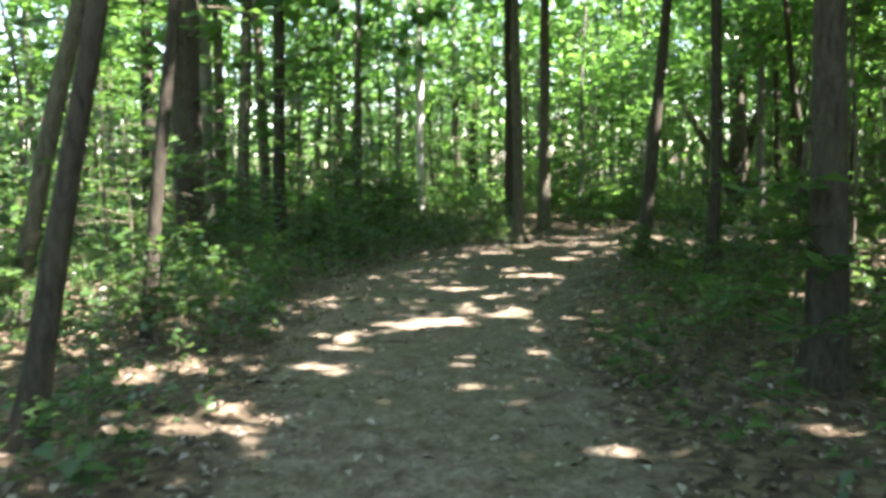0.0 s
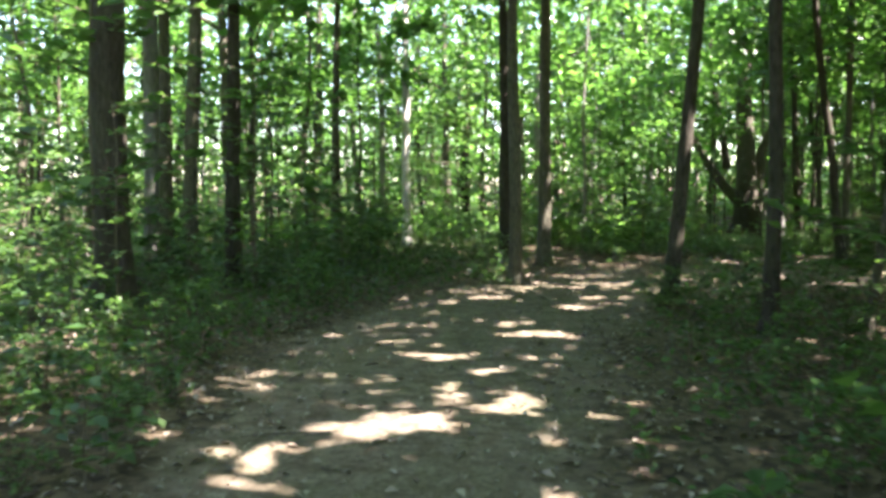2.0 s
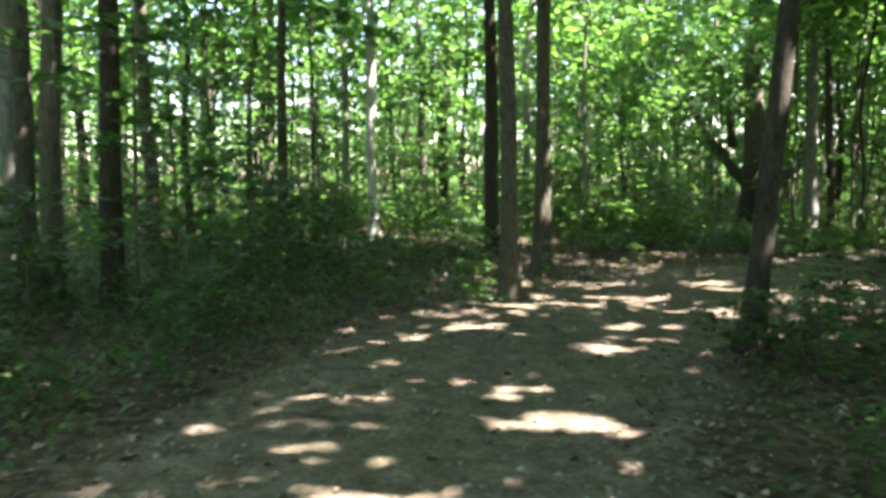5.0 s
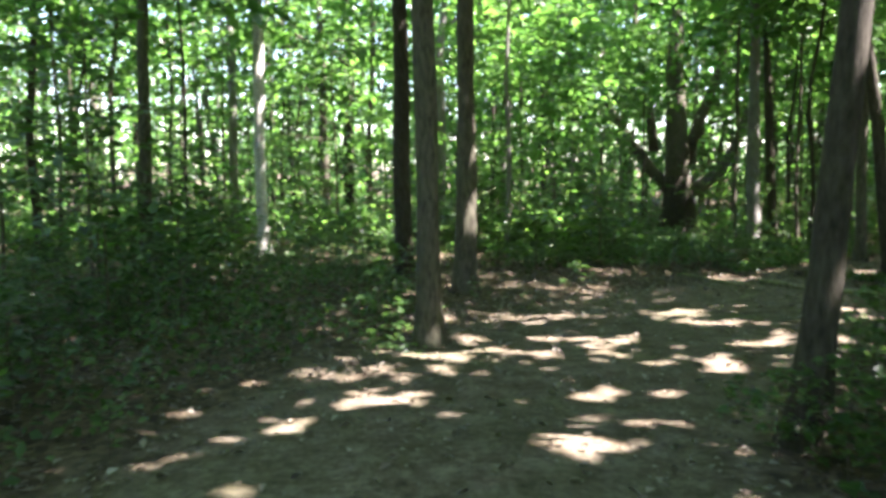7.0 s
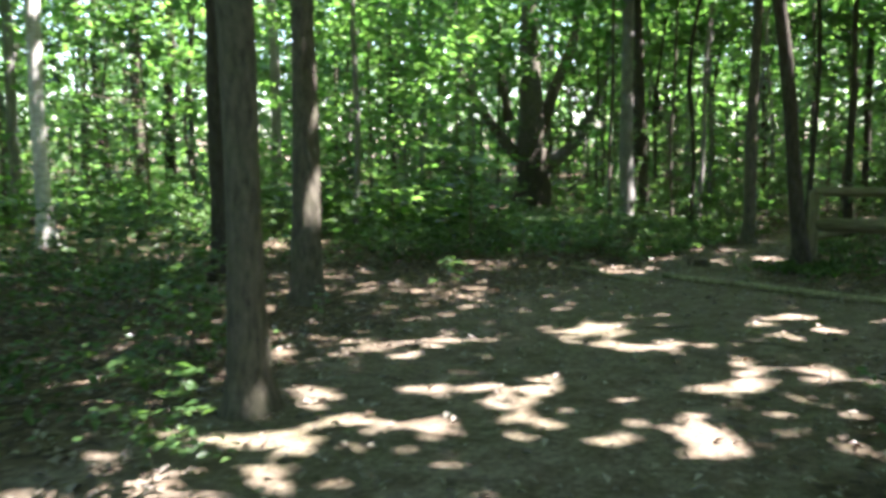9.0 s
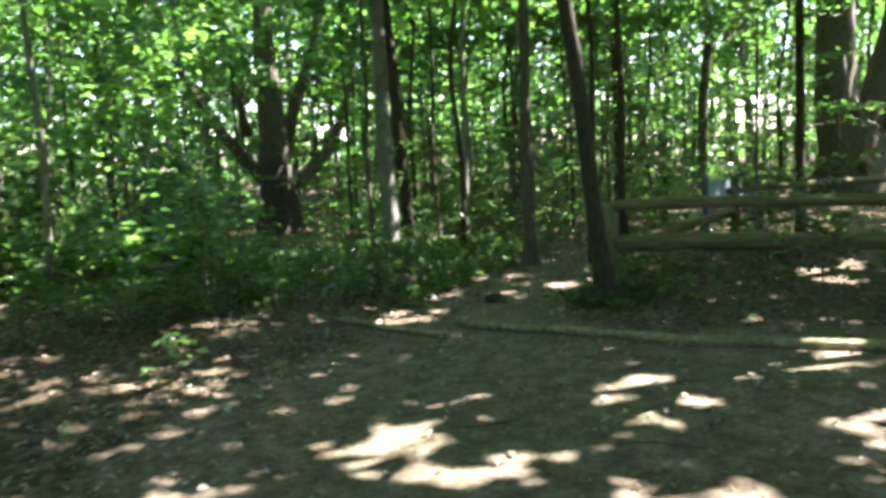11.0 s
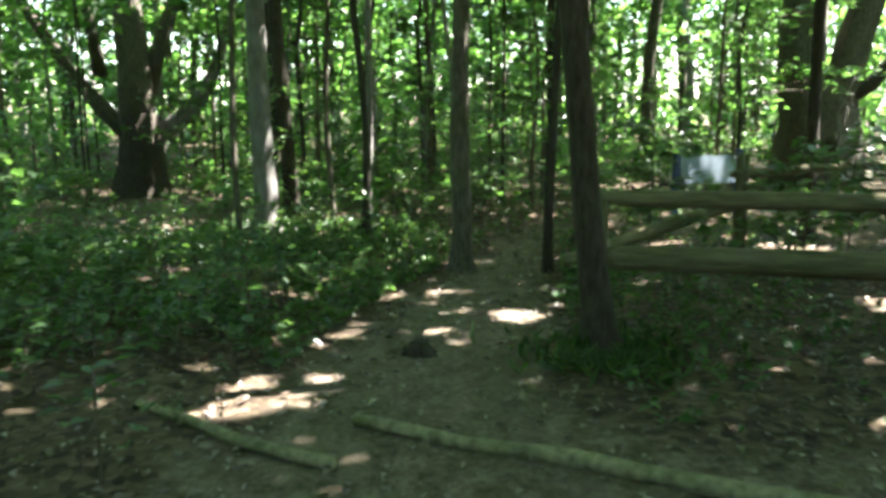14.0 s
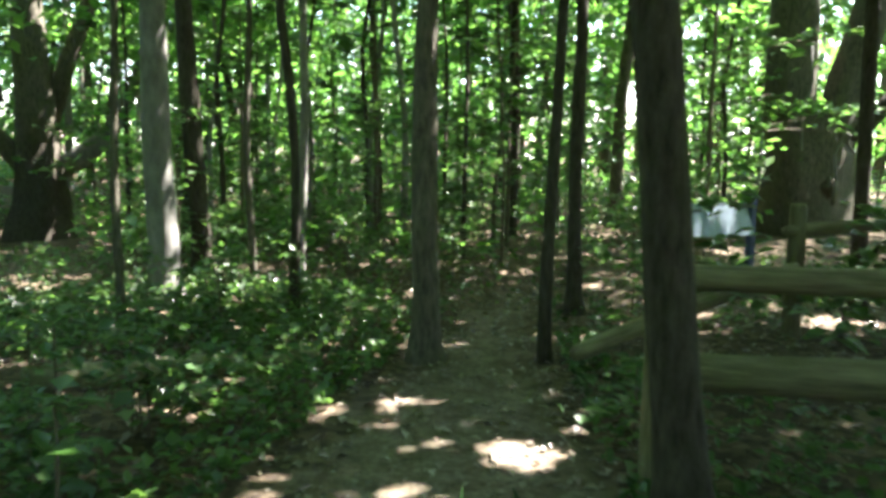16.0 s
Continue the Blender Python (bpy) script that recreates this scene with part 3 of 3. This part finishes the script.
# ---- leaf litter, twigs ----
def litter():
    rng = np.random.default_rng(5)
    P, N = [], []
    while len(P) < 38000:
        x, y = rng.uniform(-6, 15), rng.uniform(1.5, 27)
        o = off_path(x, y)
        keep = 0.3 if o < -0.7 else 0.55 if o < -0.35 else 1.0 if o < 0.5 else 0.75
        if rng.random() > keep:
            continue
        P.append((x, y, height(x, y) + 0.012 + 0.012 * rng.random()))
        N.append(rng.normal(size=3) * 0.22 + (0, 0, 1))
    P, N = np.array(P), np.array(N)
    ob = new("leaf_litter", leaves_mesh("leaf_litter", P, N, 0.025 + 0.065 * rng.random(len(P)) ** 1.4, LITTER, rng, 0.6, 0.35))
    tagged(ob, "dry brown fallen leaves scattered over the ground", "leaf litter", kind="stuff")


def low_growth():
    rng = np.random.default_rng(9)
    P, N = [], []
    while len(P) < 39600:
        x, y = rng.uniform(-10, 18), rng.uniform(1.5, 34)
        if len(P) > 26000:
            x, y = rng.uniform(4, 12), rng.uniform(19.5, 28)
        o = off_path(x, y)
        patch = noise.noise(Vector((x * 0.55, y * 0.55, 21)))
        if (2.2 < x < 7.2 and 17 < y < 22.9) or (8 < x < 13.5 and 15 < y < 21.6 and rng.random() < 0.75):
            continue
        if o < 0.25 or patch < -0.05 + 0.25 * (x > 2 and 15 < y < 22) - 0.35 * (x < 0.5 or y > 20 or x > 8):
            continue
        P.append((x, y, height(x, y) + 0.03 + 0.22 * rng.random() * min(1, o)))
        N.append(rng.normal(size=3) * 0.4 + (0, 0, 1))
    while len(P) < 51000:
        x, y = rng.uniform(-8, 1.5), rng.uniform(8, 27)
        o = off_path(x, y)
        patch = noise.noise(Vector((x * 0.5, y * 0.5, 33)))
        if o < 0.3 + 0.5 * rng.random() or patch < -0.3:
            continue
        P.append((x, y, height(x, y) + 0.04 + (0.25 + 0.25 * patch) * rng.random() * min(1, o)))
        N.append(rng.normal(size=3) * 0.4 + (0, 0, 1))
    P, N = np.array(P), np.array(N)
    ob = new("ground_cover", leaves_mesh("ground_cover", P, N, 0.05 + 0.07 * rng.random(len(P)), LEAF_LOW, rng))
    tagged(ob, "patchy green ground cover plants on the forest floor", "ground cover", kind="stuff")


def understorey():
    """Leafy growth between the stems, away from the trail."""
    rng = np.random.default_rng(17)
    P, N = [], []
    while len(P) < 2700:
        x, y = rng.uniform(-24, 36), rng.uniform(4, 56)
        if P and len(P) < 120:
            x, y = rng.normal(5.8, 1.3), rng.normal(26.5, 1.6)
        elif len(P) > 2450:
            x, y = rng.uniform(-9, 4), rng.uniform(26.5, 34)
        elif len(P) > 1750:
            x, y = rng.uniform(-16, 30), rng.uniform(27, 46)
        elif (-6.5 < x < 8 and y < 25) or (5 < x < 19 and y < 29) or off_path(x, y) < 4:
            continue
        if in_glade(x, y, 1.2 if y < 34 else 1.5) or (x < -9 and rng.random() < 0.5):
            continue
        u = rng.random()
        z = height(x, y) + (0.2 + 1.1 * u if u < 0.4 else 0.6 + 7.5 * (u - 0.4))
        P.append(np.array([x, y, z]) + rng.normal(size=(28, 3)) * (0.46, 0.46, 0.12))
        N.append(rng.normal(size=(28, 3)) * 0.35 + (0, 0, 1))
    P, N = np.concatenate(P), np.concatenate(N)
    ob = new("understorey", leaves_mesh("understorey", P, N, 0.13 + 0.16 * rng.random(len(P)), LEAF, rng))
    tagged(ob, "dense green understorey foliage between tree stems", "undergrowth", kind="stuff")


def sticks():
    rnd = random.Random(8)
    bm = bmesh.new()
    for k in range(170):
        x, y = rnd.uniform(-4, 12), rnd.uniform(2.5, 25)
        if off_path(x, y) < -0.9 and rnd.random() < 0.6:
            continue
        g, long, r = rnd.uniform(0, 6.283), rnd.uniform(0.12, 0.7), rnd.uniform(0.003, 0.009)
        pts = []
        for q in (-0.5, -0.1, 0.25, 0.5):
            px, py = x + long * q * math.cos(g + 0.3 * q), y + long * q * math.sin(g + 0.3 * q)
            pts.append(Vector((px, py, height(px, py) + r + 0.006)))
        tube(bm, pts, [r, r * 0.9, r * 0.8, r * 0.4], 5, 0.1, k)
    tagged(new("fallen_twigs", finish(bm, "fallen_twigs", TWIG)), "thin dry brown twigs lying on the ground", "twigs", kind="stuff")


def grass():
    """Dark blades round the foot of the tree by the fence."""
    rng = np.random.default_rng(23)
    g, d = rng.uniform(0, 6.283, 420), 0.12 + np.abs(rng.normal(size=420)) * 0.28
    x, y = 9.0 + d * np.cos(g), 20.6 + d * np.sin(g)
    P = np.stack([x, y, [height(a, b) + 0.07 for a, b in zip(x, y)]], 1)
    N = np.stack([np.cos(g), np.sin(g), rng.normal(size=420) * 0.5], 1)
    ob = new("grass", leaves_mesh("grass", P, N, 0.1 + 0.13 * rng.random(420), LEAF_LOW, rng, 0.14))
    tagged(ob, "dark green grass blades round a tree foot", "grass", kind="stuff")


litter()
sticks()
grass()
low_growth()
understorey()


def far_woods():
    """Trees past those that can be counted, all round: stems and leaf clumps."""
    rng = np.random.default_rng(3)
    P, N = [], []
    for _ in range(1400):
        g, d = rng.random() * 6.283, rng.uniform(44, 75)
        x, y = 5 + d * math.cos(g), 15 + d * math.sin(g)
        if x < -5 and y > 5 and rng.random() < 0.65:
            continue
        z = height(x, y) + 16 * rng.random() ** 1.4
        P.append(np.array([x, y, z]) + rng.normal(size=(22, 3)) * (1.5, 1.5, 0.8))
        N.append(rng.normal(size=(22, 3)) * 1.1 + (0, 0, 0.6))
    for _ in range(1900):
        g, d = rng.random() * 6.283, rng.uniform(38, 60)
        x, y = 5 + d * math.cos(g), 15 + d * math.sin(g)
        z = height(x, y) + 0.2 + 5.5 * rng.random()
        P.append(np.array([x, y, z]) + rng.normal(size=(22, 3)) * (1.0, 1.0, 0.45))
        N.append(rng.normal(size=(22, 3)) * 0.7 + (0, 0, 0.8))
    P, N = np.concatenate(P), np.concatenate(N)
    size = np.concatenate([np.full(len(P) - 41800, 1.0), np.full(41800, 0.6)])
    ob = new("far_woods", leaves_mesh("far_woods", P, N, size * (0.6 + 0.8 * rng.random(len(P))), LEAF, rng))
    tagged(ob, "distant green woodland foliage", "woodland", kind="stuff")
    bm = bmesh.new()
    for k in range(420):
        g, d = rng.random() * 6.283, rng.uniform(40, 75)
        x, y = 5 + d * math.cos(g), 15 + d * math.sin(g)
        z, r = height(x, y), rng.uniform(0.08, 0.22)
        a, b = rng.normal(size=2) * 0.5
        tube(bm, [Vector((x, y, z - 0.2)), Vector((x + a * 0.4, y + b * 0.4, z + 6)), Vector((x + a, y + b, z + 15))], [r, r * 0.8, r * 0.3], 6, 0)
    ob = new("far_stems", finish(bm, "far_stems", BARK))
    tagged(ob, "distant brown tree stems", "woodland", kind="stuff")


far_woods()


# ---- fallen logs, stump ----
def fallen_log(name, label, pts, r0, r1, seed):
    bm = bmesh.new()
    fine = []
    for a, b in zip(pts, pts[1:]):
        for q in (0, 0.33, 0.66):
            x, y = a[0] + (b[0] - a[0]) * q, a[1] + (b[1] - a[1]) * q
            fine.append((x, y))
    fine.append(pts[-1])
    n = len(fine)
    P = [Vector((x, y, height(x, y) + (r0 + (r1 - r0) * k / (n - 1)) * 0.8)) for k, (x, y) in enumerate(fine)]
    tube(bm, P, [r0 + (r1 - r0) * k / (n - 1) for k in range(n)], 10, 0.3, seed)
    o = new(name, finish(bm, name, MOSSY_WOOD))
    tagged(o, label, "log", "fallen logs by the path")


fallen_log("log", "long mossy fallen log edging the path", [(7.05, 20.85), (7.25, 20.2), (7.5, 19.6), (7.62, 19.1), (7.9, 18.5), (8.1, 18.1), (8.4, 17.6), (9.0, 16.7)], 0.036, 0.05, 2)
fallen_log("log", "short mossy fallen log edging the path", [(6.3, 21.9), (6.4, 21.45), (6.45, 21.0), (6.62, 20.45)], 0.028, 0.036, 7)
fallen_log("log", "dark fallen log behind undergrowth", [(8.0, 24.6), (9.0, 24.4), (9.9, 24.1)], 0.09, 0.07, 12)


def stump(x, y):
    ob = tagged(new("stump"), "small dark rotten stump beside the trail", "stump")
    bm = bmesh.new()
    tube(bm, [Vector((0, 0, z)) for z in (-0.05, 0.02, 0.06, 0.085, 0.09, 0.04)], [0.12, 0.09, 0.08, 0.075, 0.06, 0.04], 14, 1.0, 3)
    o = new("bole", finish(bm, "bole", BARK_DARK))
    o.parent = ob
    ob.matrix_basis = pose(x, y, height(x, y))


stump(8.17, 21.62)


# ---- rail fence ----
def rail_mesh(long, r, seed, sag=0.02):
    bm = bmesh.new()
    P = [Vector((sag * math.sin(math.pi * q), 0, long * q)) for q in (0, 0.04, 0.2, 0.4, 0.6, 0.8, 0.96, 1)]
    tube(bm, P, [r * 0.7, r, r * 1.04, r, r * 0.97, r, r * 0.95, r * 0.7], 10, 0.16, seed)
    return finish(bm, "rail", RAIL_WOOD)


def post_mesh(tall, r, seed):
    bm = bmesh.new()
    tube(bm, [Vector((0, 0, z)) for z in (-0.2, 0, tall * 0.5, tall - 0.03, tall)], [r * 1.05, r * 1.03, r, r * 0.95, r * 0.75], 10, 0.14, seed)
    return finish(bm, "post", RAIL_WOOD)


def fence(label, posts, rails, tall):
    x0, y0 = posts[0]
    z0 = height(x0, y0)
    ob = tagged(new("fence"), label, "fence")
    ob.matrix_basis = pose(x0, y0, z0)
    for k, (x, y) in enumerate(posts):
        o = new("post", post_mesh(tall, 0.075, k + 2))
        o.parent = ob
        o.matrix_basis = pose(x - x0, y - y0, height(x, y) - z0)
    for k, (a, b, r) in enumerate(rails):
        a, b = Vector(a) - Vector((x0, y0, z0)), Vector(b) - Vector((x0, y0, z0))
        o = new("rail", rail_mesh((b - a).length, r, k * 3 + 1))
        o.parent = ob
        o.matrix_basis = Matrix.Translation(a) @ (b - a).to_track_quat("Z", "X").to_matrix().to_4x4()


fence("weathered mossy split-rail wooden fence with two rails", [(9.68, 21.2), (11.55, 18.04), (12.9, 15.7)],
      [((9.7, 21.2, 0.83), (11.6, 17.95, 0.83), 0.065), ((11.5, 18.13, 0.84), (13.0, 15.5, 0.82), 0.065),
       ((9.7, 21.2, 0.37), (11.6, 17.95, 0.39), 0.1), ((11.5, 18.13, 0.39), (13.0, 15.5, 0.38), 0.1)], 1.02)
fence("old wooden rail fence with a fallen rail", [(13.09, 21.8), (15.9, 20.6)],
      [((13.0, 21.75, 0.5), (10.9, 22.5, 0.0), 0.07), ((12.95, 21.85, 0.8), (16.0, 20.55, 0.85), 0.055)], 1.1)


# ---- information board ----
def info_board():
    m1, nt, bs = mat_base("faded_panel")
    n = noise_tex(nt, coords(nt), 4.0, 4)
    nt.links.new(ramp(nt, n, [(0.3, (0.1, 0.13, 0.16)), (0.7, (0.2, 0.235, 0.26))]), bs.inputs["Base Color"])
    bs.inputs["Roughness"].default_value = 0.3
    m2, nt2, bs2 = mat_base("blue_painted_post")
    n2 = noise_tex(nt2, coords(nt2), 20.0, 4)
    nt2.links.new(ramp(nt2, n2, [(0.3, (0.02, 0.035, 0.1)), (0.7, (0.04, 0.06, 0.16))]), bs2.inputs["Base Color"])
    bs2.inputs["Roughness"].default_value = 0.5
    x, y = 15.82, 23.72
    ob = tagged(new("information_board"), "grey slanted information board on two blue posts", "sign")
    for name, mat, size, at, rx in (("panel", m1, (1.0, 0.03, 0.44), (0, 0, 0.78), -25), ("post", m2, (0.09, 0.09, 1.2), (-0.55, 0.03, 0.48), 0), ("post", m2, (0.09, 0.09, 1.2), (0.55, 0.03, 0.48), 0)):
        bm = bmesh.new()
        bmesh.ops.create_cube(bm, size=1)
        bmesh.ops.scale(bm, vec=size, verts=bm.verts)
        bmesh.ops.bevel(bm, geom=bm.edges[:], offset=0.008, segments=2, affect="EDGES")
        me = bpy.data.meshes.new(name)
        bm.to_mesh(me)
        bm.free()
        me.materials.append(mat)
        o = new(name, me)
        o.parent = ob
        o.matrix_basis = pose(*at, rx)
    ob.matrix_basis = pose(x, y, height(x, y), 0, 0, -24)


info_board()


# ---- holes made in the crowns to put sun flecks at ground x, y, radius ----
SUN_GAPS = [(-0.89, 7.44, .26), (0.11, 8.0, .2), (-0.38, 7.78, .18), (0.44, 8.5, .22), (1.22, 11.45, .36),
            (-1.5, 4.9, .3), (1.72, 16.4, .3), (0.9, 14.9, .3), (2.06, 13.7, .2), (0.92, 12.4, .22), (-2.2, 5.9, .25), (2.8, 16.35, .24),
            (4.8, 17.6, .22), (4.7, 18.4, .24), (6.5, 17.8, .4), (2.5, 14.8, .16), (0.75, 15.9, .3), (3.6, 15.6, .22), (3.3, 16.8, .2), (4.5, 16.3, .25),
            (7.0, 21.5, .34), (-3.4, 7.2, .6), (11.9, 19.3, .6), (3.9, 26.8, .9), (0.2, 30.2, 1.4), (-4.5, 30.0, 1.3), (14.2, 22.5, .7), (8.0, 17.6, .3), (9.6, 21.9, .17), (20.3, 25.2, .9), (-4.4, 9.6, .5), (5.2, 16.6, .25)]
# larger holes, added to brighten the growth right of the trail
SUN_GAPS += [(x, y, 0.9) for x, y in ((7.0, 14.0), (8.5, 16.0), (6.0, 11.5), (5.2, 8.6))]
rf = random.Random(77)
FLECKS = []
for x, y, r in SUN_GAPS:
    for _ in range(5):
        g, q = rf.uniform(0, 6.283), r * rf.uniform(0.2, 1.25)
        FLECKS.append((x + 1.2 * q * math.cos(g), y + q * math.sin(g), r * rf.uniform(0.18, 0.5)))
# tiny flecks strewn at random over the trail and its edges
while len(FLECKS) < 420:
    x, y = rf.uniform(-4, 10), rf.uniform(4, 24)
    o = off_path(x, y)
    if 2.5 < x < 8.5 and y > 17.8:
        continue
    if o < 0.4 or (o < 3 and x > 1.5 and rf.random() < 0.4) or (x < -1.5 and y < 10 and rf.random() < 0.5):
        FLECKS.append((x, y, rf.uniform(0.0, 0.08)))


def open_canopy():
    """Takes leaves out of the crowns so that sun falls on the chosen flecks."""
    slope = np.array([sun_dir.x, sun_dir.y]) / sun_dir.z
    for ob in [o for o in bpy.data.objects if o.name.split(".")[0] in ("crown", "foliage") and o.parent]:
        m = np.array(ob.parent.matrix_basis @ ob.matrix_basis)
        if not (-8 < m[0, 3] < 28 and -4 < m[1, 3] < 34):
            continue
        me = ob.data
        co = np.empty(len(me.vertices) * 3, np.float32)
        me.vertices.foreach_get("co", co)
        co = co.reshape(-1, 4, 3)
        c = co.mean(1) @ m[:3, :3].T + m[:3, 3]
        g = c[:, :2] - slope * (c[:, 2:3] + 0.08)
        drop = np.zeros(len(g), bool)
        for k, (x, y, r) in enumerate(FLECKS):
            d = g - (x, y)
            if not (np.abs(d) < 1).all(1).any():
                continue
            a = np.arctan2(d[:, 1], d[:, 0])
            edge = r * (1 + 0.3 * np.sin(2 * a + k) + 0.22 * np.sin(3 * a + 2.3 * k) + 0.15 * np.sin(5 * a + k * k))
            drop |= np.hypot(d[:, 0], d[:, 1]) < edge + 0.08
        if not drop.any():
            continue
        keep = co[~drop].reshape(-1, 3)
        n = len(keep) // 4
        mesh = bpy.data.meshes.new(me.name)
        b = np.arange(n)[:, None] * 4
        mesh.from_pydata(keep.tolist(), [], np.concatenate([b + [0, 1, 2], b + [0, 2, 3]], 1).reshape(-1, 3).tolist())
        mesh.materials.append(me.materials[0])
        ob.data = mesh


open_canopy()
